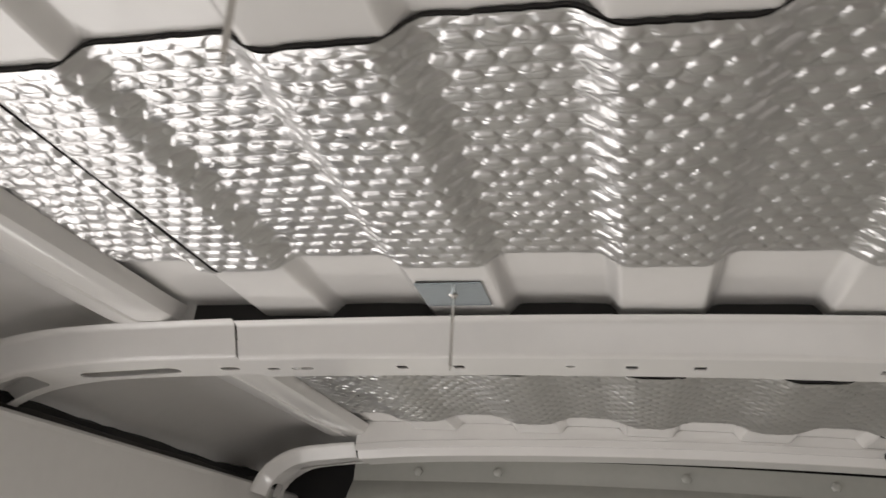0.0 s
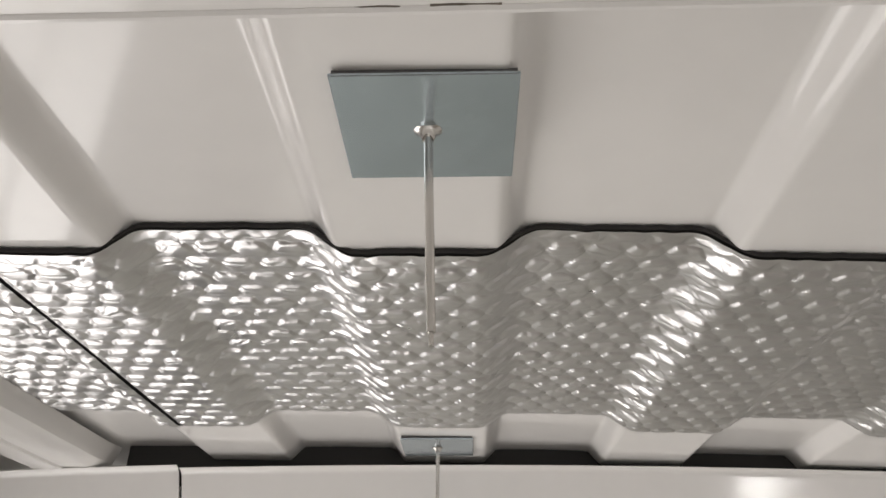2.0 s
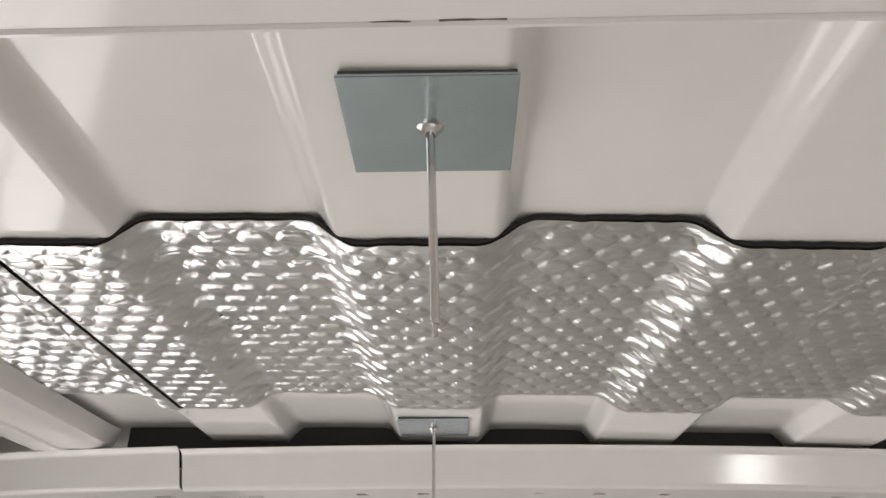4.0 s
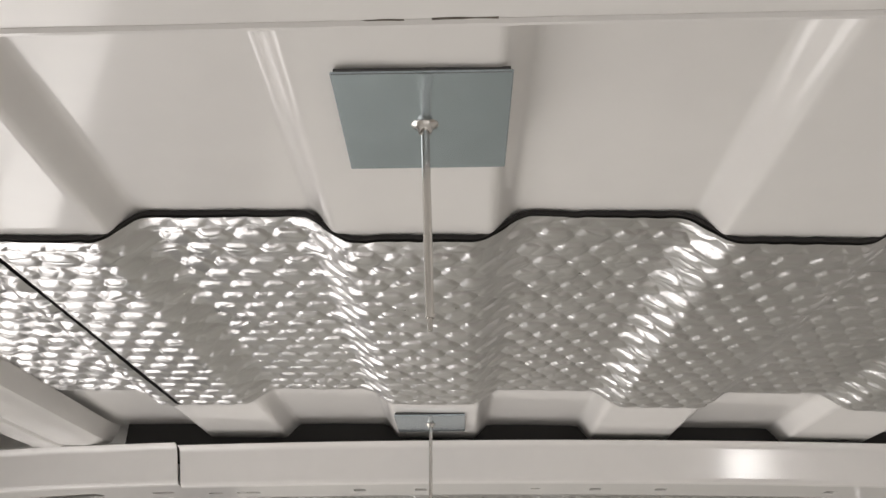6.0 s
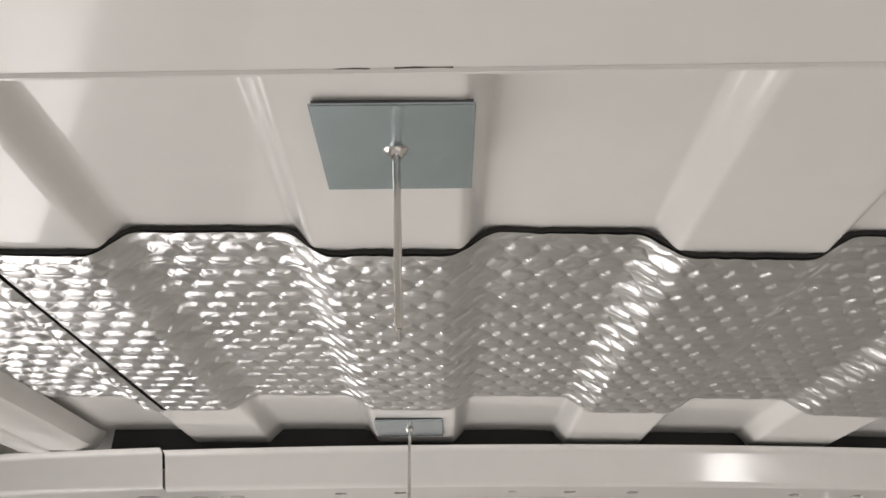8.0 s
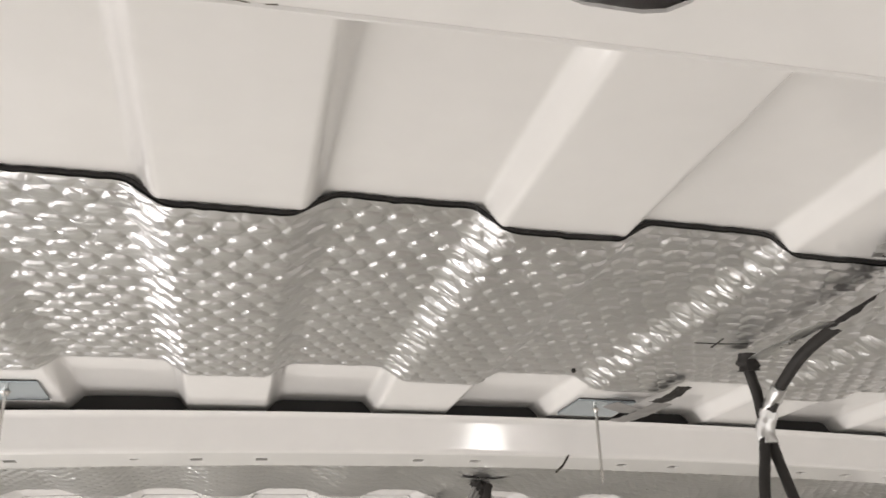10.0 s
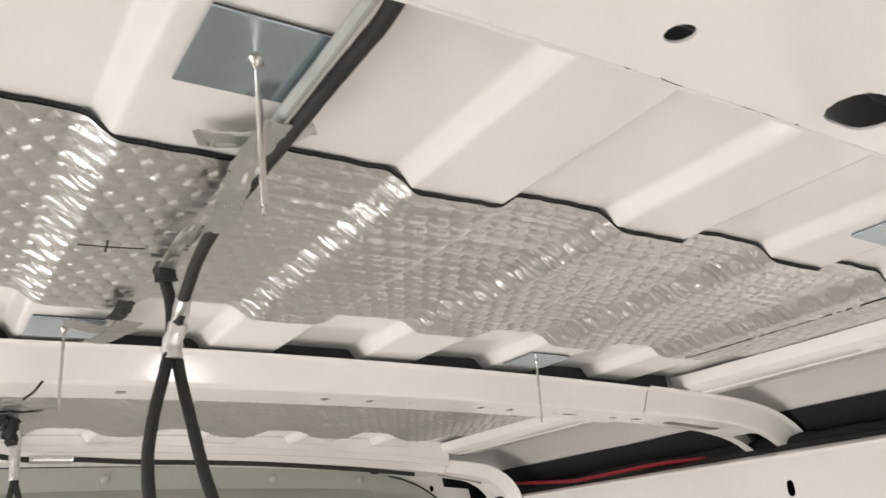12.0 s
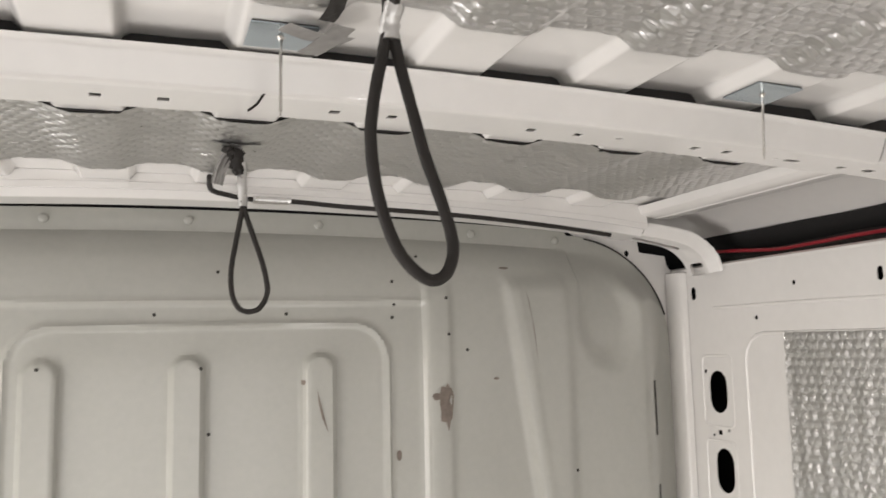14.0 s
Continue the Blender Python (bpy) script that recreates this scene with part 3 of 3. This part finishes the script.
def side_wall(sg, door):
    holes = [slot_loop(0.443, 1.762, 0.011, 0.020), slot_loop(0.666, 1.760, 0.010, 0.020), slot_loop(0.230, 1.764, 0.011, 0.020),
             round_loop(0.826, 1.759, 0.004, 0.004, 8), round_loop(0.289, 1.763, 0.0055, 0.0055, 10), round_loop(0.574, 1.712, 0.004, 0.004, 8), round_loop(0.504, 1.712, 0.005, 0.005, 8),
             round_loop(0.914, 1.708, 0.004, 0.004, 8), slot_loop(1.020, 1.582, 0.046, 0.074), slot_loop(1.013, 1.448, 0.046, 0.076), slot_loop(1.075, 1.757, 0.014, 0.024),
             round_loop(1.052, 1.617, 0.004, 0.004, 8), box_loop(1.016, 1.508, 1.026, 1.516, 1), round_loop(1.038, 1.506, 0.003, 0.003, 6), round_loop(0.998, 1.517, 0.003, 0.003, 6),
             slot_loop(0.424, 1.590, 0.011, 0.050), [(0.398 + 0.029 * (1 + math.cos(a)), 1.686 + (0.030 * math.sin(a))) for a in span(math.pi, 2 * math.pi, 12)], box_loop(0.462, 1.690, 0.496, 1.6945, 1), box_loop(0.345, 1.6905, 0.392, 1.6955, 1),
             box_loop(-0.15, 1.25, 0.30, 1.52, 0.06, 0.04), box_loop(0.52, 0.5, 0.95, 1.25, 0.06, 0.04)]
    if door:
        holes = [box_loop(-0.08, 0.13, 1.10, 1.695, 0.1, 0.05)]
    bm = sheet(box_loop(REAR, 0.0, FRONT, 1.800, 0.06), holes, lambda y, z: Vector((sg * SIDE, y, z)), (sg * 0.0015, 0, 0))
    name = "wall_left" if sg < 0 else "wall_right"
    w = setting(name, bm, PAINT, "white painted pressed steel van side wall with punched slots", "wall", smooth=False)
    # rolled upper rail
    rail = [(0.000, 1.725), (-0.005, 1.731), (-0.0065, 1.738), (-0.0065, 1.742)]
    lip = [(-0.0015, 1.7985), (-0.002, 1.802), (0.004, 1.806), (0.020, 1.808), (0.045, 1.800)]
    part("top_lip", grid(range(len(lip)), span(REAR, FRONT, 40), lambda i, y: (sg * (SIDE + lip[i][0]), y, lip[i][1]), (0, 0, 0.0012)), PAINT, w)
    part("crease", tube([(sg * (SIDE + 0.0008), y, 1.728 + 0.001 * math.sin(y * 9)) for y in span(-0.4, 1.02, 12)], 0.003, 3, 8), PAINT, w)
    # pressed frame round the recessed panel
    loop = box_loop(0.50, 1.20, 0.945, 1.682, 0.05, 0.045)
    part("pressed_frame", tube([(sg * (SIDE + 0.001), u, v) for u, v in loop + loop[:1]], 0.0035, 1, 8), PAINT, w)
    if not door:
        for z0, z1 in ((1.375, 1.498), (1.522, 1.645)):
            loop = box_loop(0.982, z0, 1.060, z1, 0.05, 0.012)
            part("pressed_frame", tube([(sg * (SIDE + 0.0009), u, v) for u, v in loop + loop[:1]], 0.0024, 1, 8), PAINT, w)
        # rolled lip of the half-round opening, a vertical swage and its fold
        part("rim", tube([(sg * (SIDE - 0.001), 0.398 + 0.029 * (1 + 1.10 * math.cos(a)), 1.686 + 0.033 * math.sin(a)) for a in span(math.pi, 2 * math.pi, 10)], 0.0026, 3, 8), PAINT, w)
        part("swage", grid(range(6), span(1.0, 1.690, 14), lambda i, z: (sg * (SIDE - (0.0, 0.005, 0.0065, 0.0065, 0.005, 0.0)[i]), (0.327, 0.331, 0.338, 0.350, 0.357, 0.361)[i] + 0.055 * smooth(1.70, 1.45, z), z)), PAINT, w)
        part("fold", tube([(sg * (SIDE + 0.0003), y, z) for y, z in ((0.345, 1.693), (0.322, 1.692), (0.316, 1.685), (0.322, 1.66), (0.334, 1.62), (0.34, 1.56), (0.342, 1.3))], 0.0016, 4, 8), PAINT, w)
    # outer skin behind the holes; black sheets for their shade follow further down
    sk = setting("outer_skin_left" if sg < 0 else "outer_skin_right", sheet(box_loop(REAR, 0.0, FRONT, 1.70, 0.2), holes[-1:] if door else [], lambda y, z: Vector((sg * 0.951, y, z)), (sg * 0.0015, 0, 0)), PAINT,
                 "white painted outer skin of the van side", "wall", smooth=False)
    return w


side_wall(1, False)
side_wall(-1, True)


def harness(sg):
    """Black sleeve and loom lying behind the upper rail of a side wall."""
    ob = thing("wiring_loom", (sg * 0.9, 0.5, 1.81), "black wrapped wiring loom behind the side rail, added on the left for shade", "cable")
    inv = ob.matrix_world.inverted()
    pts = [(sg * (0.898 + 0.006 * noise.noise(Vector((y * 6, 1, sg)))), y, 1.813 + 0.008 * noise.noise(Vector((y * 5, 3, sg)))) for y in span(-0.6, 1.10, 20)]
    part("sleeve", tube([inv @ Vector(p) for p in pts], 0.016, 4, 10, 0.2), VOID, ob)
    pts = [(x - sg * 0.016, y, z - 0.006 + 0.01 * noise.noise(Vector((y * 4, 8, sg)))) for x, y, z in pts]
    part("loom", tube([inv @ Vector(p) for p in pts], 0.010, 4, 10, 0.2), RUBBER, ob)
    return ob


harness(1)
# the left loom is added: its black darkens the gap between wall and roof
harness(-1)
red = thing("red_cable", (0.88, 0.8, 1.82), "red power cable lying on the black loom", "cable")
part("sheath", tube([red.matrix_world.inverted() @ Vector(p) for p in ((0.935, 0.25, 1.792), (0.926, 0.40, 1.802), (0.908, 0.52, 1.812), (0.876, 0.65, 1.820), (0.866, 0.80, 1.817), (0.868, 0.87, 1.8165), (0.868, 0.96, 1.824), (0.868, 1.06, 1.832))], 0.0030, 6, 10), RED, red)

# near-black sheets in place of the shade behind the roof edge, narrower on the left
EDGE_SHADE = [(0.880, 1.858), (0.893, 1.848), (0.905, 1.838), (0.920, 1.815), (0.932, 1.79), (0.940, 1.75), (0.943, 1.69)]
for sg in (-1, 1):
    setting("edge_shade", grid(range(0 if sg > 0 else 3, len(EDGE_SHADE)), span(-0.6, 1.16, 30), lambda i, y: (sg * (EDGE_SHADE[i][0] + 0.004 * noise.noise(Vector((y * 7, i, sg)))), y, EDGE_SHADE[i][1] + 0.004 * noise.noise(Vector((y * 6, 2, sg)))), (sg * 0.001, 0, 0.001)), VOID,
            "near-black sheet standing in for shade along the inside of the roof edge", "lining")

# sheets inside the cavities: painted steel left, black in place of shade right
def cavity(sg, y0, y1, z0, mat, label):
    setting("cavity_sheet", grid([0, 1], span(y0, y1, 8), lambda i, y: (sg * 0.945, y, z0 + (1.80 - z0) * i), (sg * 0.002, 0, 0)), mat, label, "lining", smooth=False)


cavity(-1, -0.35, FRONT, 1.74, PAINT, "painted steel inside the side wall cavity")
cavity(1, -0.35, 0.92, 1.71, VOID, "near-black sheet standing in for shade inside the side wall cavity")
cavity(1, 0.92, FRONT, 1.00, VOID, "near-black sheet standing in for shade inside the corner cavity")

# corner pillar between partition and side wall, with an open cavity under the roof header
out = [(0.60, 1.889), (0.69, 1.882), (0.755, 1.873), (0.774, 1.868), (0.779, 1.838), (0.835, 1.832), (0.838, 1.815), (0.8505, 1.799), (0.8505, 1.2), (0.8505, 0.0), (0.79, 0.0), (0.79, 1.70), (0.76, 1.78), (0.70, 1.835)]
bm = sheet(out, [round_loop(0.752, 1.836, 0.005, 0.006, 10)], lambda x, z: Vector((x, PART_Y + 0.004, z)), (0, 0.0015, 0))
setting("corner_pillar", bm, PAINT, "white painted corner pillar beside the partition", "pillar", smooth=False)
FILLET = [(0.8330, 1.1320), (0.8338, 1.122), (0.8360, 1.112), (0.8395, 1.1025), (0.8445, 1.0955), (0.8510, 1.0915)]
setting("pillar_fold", grid(range(len(FILLET)), span(0.0, 1.797, 20), lambda i, z: (FILLET[i][0], FILLET[i][1], z)), PAINT, "white rounded fold where pillar meets side wall", "pillar")

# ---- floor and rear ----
# added wall, coloured black: blocks the sky and keeps the corner openings dark
setting("wall_front", grid([-0.955, 0.955], [0.0, 1.93], lambda x, z: (x, FRONT + 0.006, z), (0, 0.003, 0)), VOID, "added near-black wall that closes the gaps behind the partition", "wall", smooth=False)
setting("floor", grid([-0.95, 0.95], [REAR, FRONT], lambda x, y: (x, y, 0.0), (0, 0, -0.02)), FLOOR, "pale sealed plywood load floor", "floor", smooth=False)
setting("wall_rear", sheet(box_loop(-0.95, 0, 0.95, 1.89, 0.2), [box_loop(-0.76, 0.08, 0.76, 1.72, 0.1, 0.05)], lambda x, z: Vector((x, REAR, z)), (0, -0.002, 0)), PAINT,
        "white painted frame of the open rear doorway", "wall", smooth=False)

# ---- cables ----
def local(ob, pts):
    inv = ob.matrix_world.inverted()
    return [inv @ Vector(p) for p in pts]


def tape_strip(name, path, width, normal, parent, label="", rough=0.0012, mat=TAPE, seed=0.0):
    """A strip of tape laid along a line, slightly crumpled."""
    pts = curve_points(path, 8)
    inv = parent.matrix_world.inverted()
    nrm = Vector(normal).normalized()

    def at(i, v):
        p = pts[i]
        d = (pts[min(i + 1, len(pts) - 1)] - pts[max(i - 1, 0)]).normalized()
        side = d.cross(nrm).normalized()
        lift = rough * noise.noise(Vector((p.x * 160 + seed, p.y * 160, v * 6)))
        return inv @ (p + side * (v - 0.5) * width * (1 + 0.1 * noise.noise(Vector((i * 0.7, seed, 1)))) + nrm * lift)

    return part(name, grid(range(len(pts)), span(0, 1, 8), at, tuple(-nrm * 0.0003)), mat, parent, label)


lead = thing("ceiling_cable", (0.03, 0.1, 1.895), "black cable taped along the roof and hanging in a loop", "cable", "ceiling cables")
part("sheath", tube(local(lead, [(0.020, -0.062, 1.893), (0.031, -0.03, 1.898), (0.032, 0.01, 1.898), (0.0315, 0.05, 1.896), (0.0305, 0.09, 1.893), (0.030, 0.13, 1.891), (0.030, 0.155, 1.889),
                                 (0.031, 0.185, 1.884), (0.0325, 0.212, 1.873), (0.0335, 0.228, 1.862), (0.0335, 0.235, 1.853), (0.0365, 0.235, 1.835), (0.044, 0.235, 1.806), (0.0515, 0.235, 1.779), (0.061, 0.235, 1.752), (0.0665, 0.235, 1.731),
                                 (0.0635, 0.235, 1.7165), (0.0545, 0.235, 1.711), (0.043, 0.235, 1.7175), (0.033, 0.235, 1.7315), (0.0245, 0.235, 1.757), (0.0210, 0.235, 1.786), (0.0235, 0.235, 1.812), (0.029, 0.235, 1.838), (0.0315, 0.235, 1.856),
                                 (0.0305, 0.235, 1.874), (0.0275, 0.234, 1.886), (0.0265, 0.232, 1.8945)]), 0.0034, 6, 12, 0.08), RUBBER, lead)
part("conduit", tube(local(lead, [(0.0225, -0.035, 1.8985), (0.0245, 0.01, 1.8995), (0.0245, 0.05, 1.8985), (0.026, 0.075, 1.896)]), 0.0026, 6, 10), CONDUIT, lead, "pale grey conduit beside the cable")
tape_strip("tape", [(0.024, 0.048, 1.894), (0.022, 0.075, 1.8925), (0.023, 0.10, 1.889), (0.027, 0.125, 1.886), (0.029, 0.150, 1.886)], 0.013, (0, 0, -1), lead, "crumpled silver foil tape")
tape_strip("tape", [(0.000, 0.084, 1.9000), (0.010, 0.078, 1.8985), (0.022, 0.064, 1.894), (0.040, 0.052, 1.8985)], 0.015, (0, 0, -1), lead, "crumpled silver foil tape", seed=4.0)
for a, b in ((0, 1), (1, 2)):
    seq = [(0.0325, 0.214, 1.8725), (0.0340, 0.231, 1.862), (0.0325, 0.2352, 1.852), (0.0325, 0.2352, 1.842)]
    part("wrap", tube(local(lead, seq[a:b + 2]), 0.0046 + 0.0010 * a, 6, 14, 0.22), TAPE, lead, "silver foil tape wrapped round the cable")
part("grommet", tube(local(lead, [(0.0265, 0.231, 1.8975), (0.0265, 0.232, 1.892), (0.027, 0.233, 1.887)]), 0.0062, 4, 12, 0.5), RUBBER, lead, "lump of black tape")
tape_strip("tape", [(0.022, 0.150, 1.890), (0.022, 0.185, 1.8905), (0.025, 0.222, 1.8915)], 0.010, (0, 0, -1), lead, "crumpled silver foil tape", seed=8.0)

lead2 = thing("ceiling_cable", (0.0, 0.735, 1.88), "thin black cable hanging in a small loop behind the roof bow", "cable", "ceiling cables")
k = 0.735
part("sheath", tube(local(lead2, [(0.003, k, 1.900), (0.005, k, 1.885), (0.006, k, 1.858), (0.007, k, 1.832), (0.001, k, 1.796), (-0.0045, k, 1.762), (-0.0035, k, 1.735), (0.004, k, 1.7195), (0.015, k, 1.7155), (0.027, k, 1.7205),
                                  (0.0345, k, 1.738), (0.030, k, 1.765), (0.0185, k, 1.800), (0.009, k, 1.830), (0.0075, k, 1.860), (0.003, k, 1.884), (-0.006, k + 0.02, 1.893)]), 0.0030, 6, 10, 0.1), RUBBER, lead2)
part("wrap", tube(local(lead2, [(0.0055, k, 1.881), (0.0065, k, 1.855), (0.0075, k, 1.832)]), 0.0052, 6, 12, 0.25), TAPE, lead2, "pale tape wrapped round the cable")
part("tape_lump", tube(local(lead2, [(-0.012, k, 1.899), (-0.006, k, 1.893), (-0.003, k, 1.885), (-0.007, k + 0.004, 1.877)]), 0.0075, 5, 12, 0.6), RUBBER, lead2, "lump of black tape")
tape_strip("tape", [(-0.030, k, 1.8985), (0.0, k, 1.897), (0.030, k, 1.8985)], 0.03, (0, 0, -1), lead2, "silver foil tape", seed=12.0)
tape_strip("tape", [(0.004, k - 0.005, 1.8975), (-0.008, k - 0.005, 1.889), (-0.017, k - 0.005, 1.871), (-0.021, k - 0.004, 1.855)], 0.013, (0, -1, 0.2), lead2, "torn flap of dull grey tape", rough=0.003, mat=DULL, seed=15.0)
part("tape_lump", tube(local(lead2, [(0.004, k - 0.006, 1.893), (0.000, k - 0.007, 1.880), (0.003, k - 0.006, 1.866)]), 0.0055, 5, 12, 0.6), RUBBER, lead2)
part("wire_tail", tube(local(lead2, [(-0.0185, 0.4595, 1.8615), (-0.012, 0.459, 1.867), (-0.0085, 0.4588, 1.872), (-0.006, 0.4585, 1.8762)]), 0.0010, 5, 8), RUBBER, lead2, "thin loose wire end")

header_lead = thing("header_cable", (0.3, 1.0, 1.88), "black cable running along the roof header", "cable", "ceiling cables")
hp = [(-0.020, 0.86, 1.889), (-0.012, 0.95, 1.890), (0.010, 0.975, 1.888), (0.047, 0.98, 1.8835), (0.10, 0.98, 1.883), (0.18, 0.98, 1.878), (0.27, 0.98, 1.875), (0.36, 0.98, 1.871), (0.46, 0.98, 1.864), (0.55, 0.985, 1.857), (0.63, 0.99, 1.849)]
part("sheath", tube(local(header_lead, hp), 0.0036, 6, 10, 0.1), RUBBER, header_lead)
part("wrap", tube(local(header_lead, hp[3:5]), 0.0055, 8, 12, 0.4), TAPE, header_lead, "silver foil tape wrapped round the cable")

# tape strips and a pen mark on the mat
strip = thing("tape_patch", (0.02, 0.36, 1.897), "black and silver tape holding a cable beside a pin plate", "tape")
tape_strip("foil_strip", [(0.037, 0.362, 1.899), (0.031, 0.382, 1.8965), (0.025, 0.400, 1.8955), (0.020, 0.415, 1.896)], 0.017, (0, 0, -1), strip, "dull silver tape", rough=0.0006, mat=DULL, seed=3.0)
tape_strip("foil_strip", [(-0.004, 0.372, 1.8985), (0.018, 0.380, 1.8965), (0.046, 0.392, 1.900)], 0.018, (0, 0, -1), strip, "dull silver tape", rough=0.0006, mat=DULL, seed=6.0)
tape_strip("black_strip", [(0.020, 0.300, 1.8945), (0.021, 0.322, 1.893), (0.020, 0.345, 1.8945)], 0.011, (0, 0, -1), strip, "black tape", mat=RUBBER, seed=5.0)
speck = thing("mat_speck", (-0.068, 0.288, 1.8982), "small black spot on the foil mat", "mark")
bm = bmesh.new()
bmesh.ops.create_uvsphere(bm, u_segments=10, v_segments=6, radius=0.0017)
part("spot", bm, RUBBER, speck)
mark = thing("pen_mark", (-0.011, 0.205, 1.895), "black pen cross drawn on the foil mat", "mark")
tape_strip("stroke", [(-0.025, 0.207, 1.8938), (-0.008, 0.206, 1.8938), (0.008, 0.203, 1.8938)], 0.0013, (0, 0, -1), mark, rough=0.0002, mat=BUTYL)
tape_strip("stroke", [(-0.012, 0.197, 1.8938), (-0.011, 0.205, 1.8938), (-0.010, 0.214, 1.8938)], 0.0013, (0, 0, -1), mark, rough=0.0002, mat=BUTYL)

# ---- foil patches on the side walls ----
def wall_patch(sg, y0, y1, z0, z1, seed):
    ob = thing("wall_foil", (sg * 0.85, (y0 + y1) / 2, z1), "silver embossed foil patch stuck on the side wall", "insulation mat", "foil patches on the walls")
    inv = ob.matrix_world.inverted()
    f = lambda y, z: inv @ Vector((sg * (SIDE - 0.003 - 0.8 * mat_height(y, z, 0) - 0.0012 * noise.noise(Vector((y * 70, z * 4, seed)))), y, z + 0.0008 * noise.noise(Vector((y * 90, 0, seed)))))
    part("foil_face", grid(span(y0, y1, int((y1 - y0) / 0.0026)), span(z0, z1, int((z1 - z0) / 0.0026)), f), FOIL, ob)
    part("core", grid([y0, y1], [z0, z1], lambda y, z: inv @ Vector((sg * (SIDE - 0.0022), y, z)), (sg * 0.0018, 0, 0)), BUTYL, ob, smooth=False)


wall_patch(1, 0.555, 0.850, 1.36, 1.682, 1.0)
wall_patch(1, 0.05, 0.275, 1.54, 1.697, 2.0)
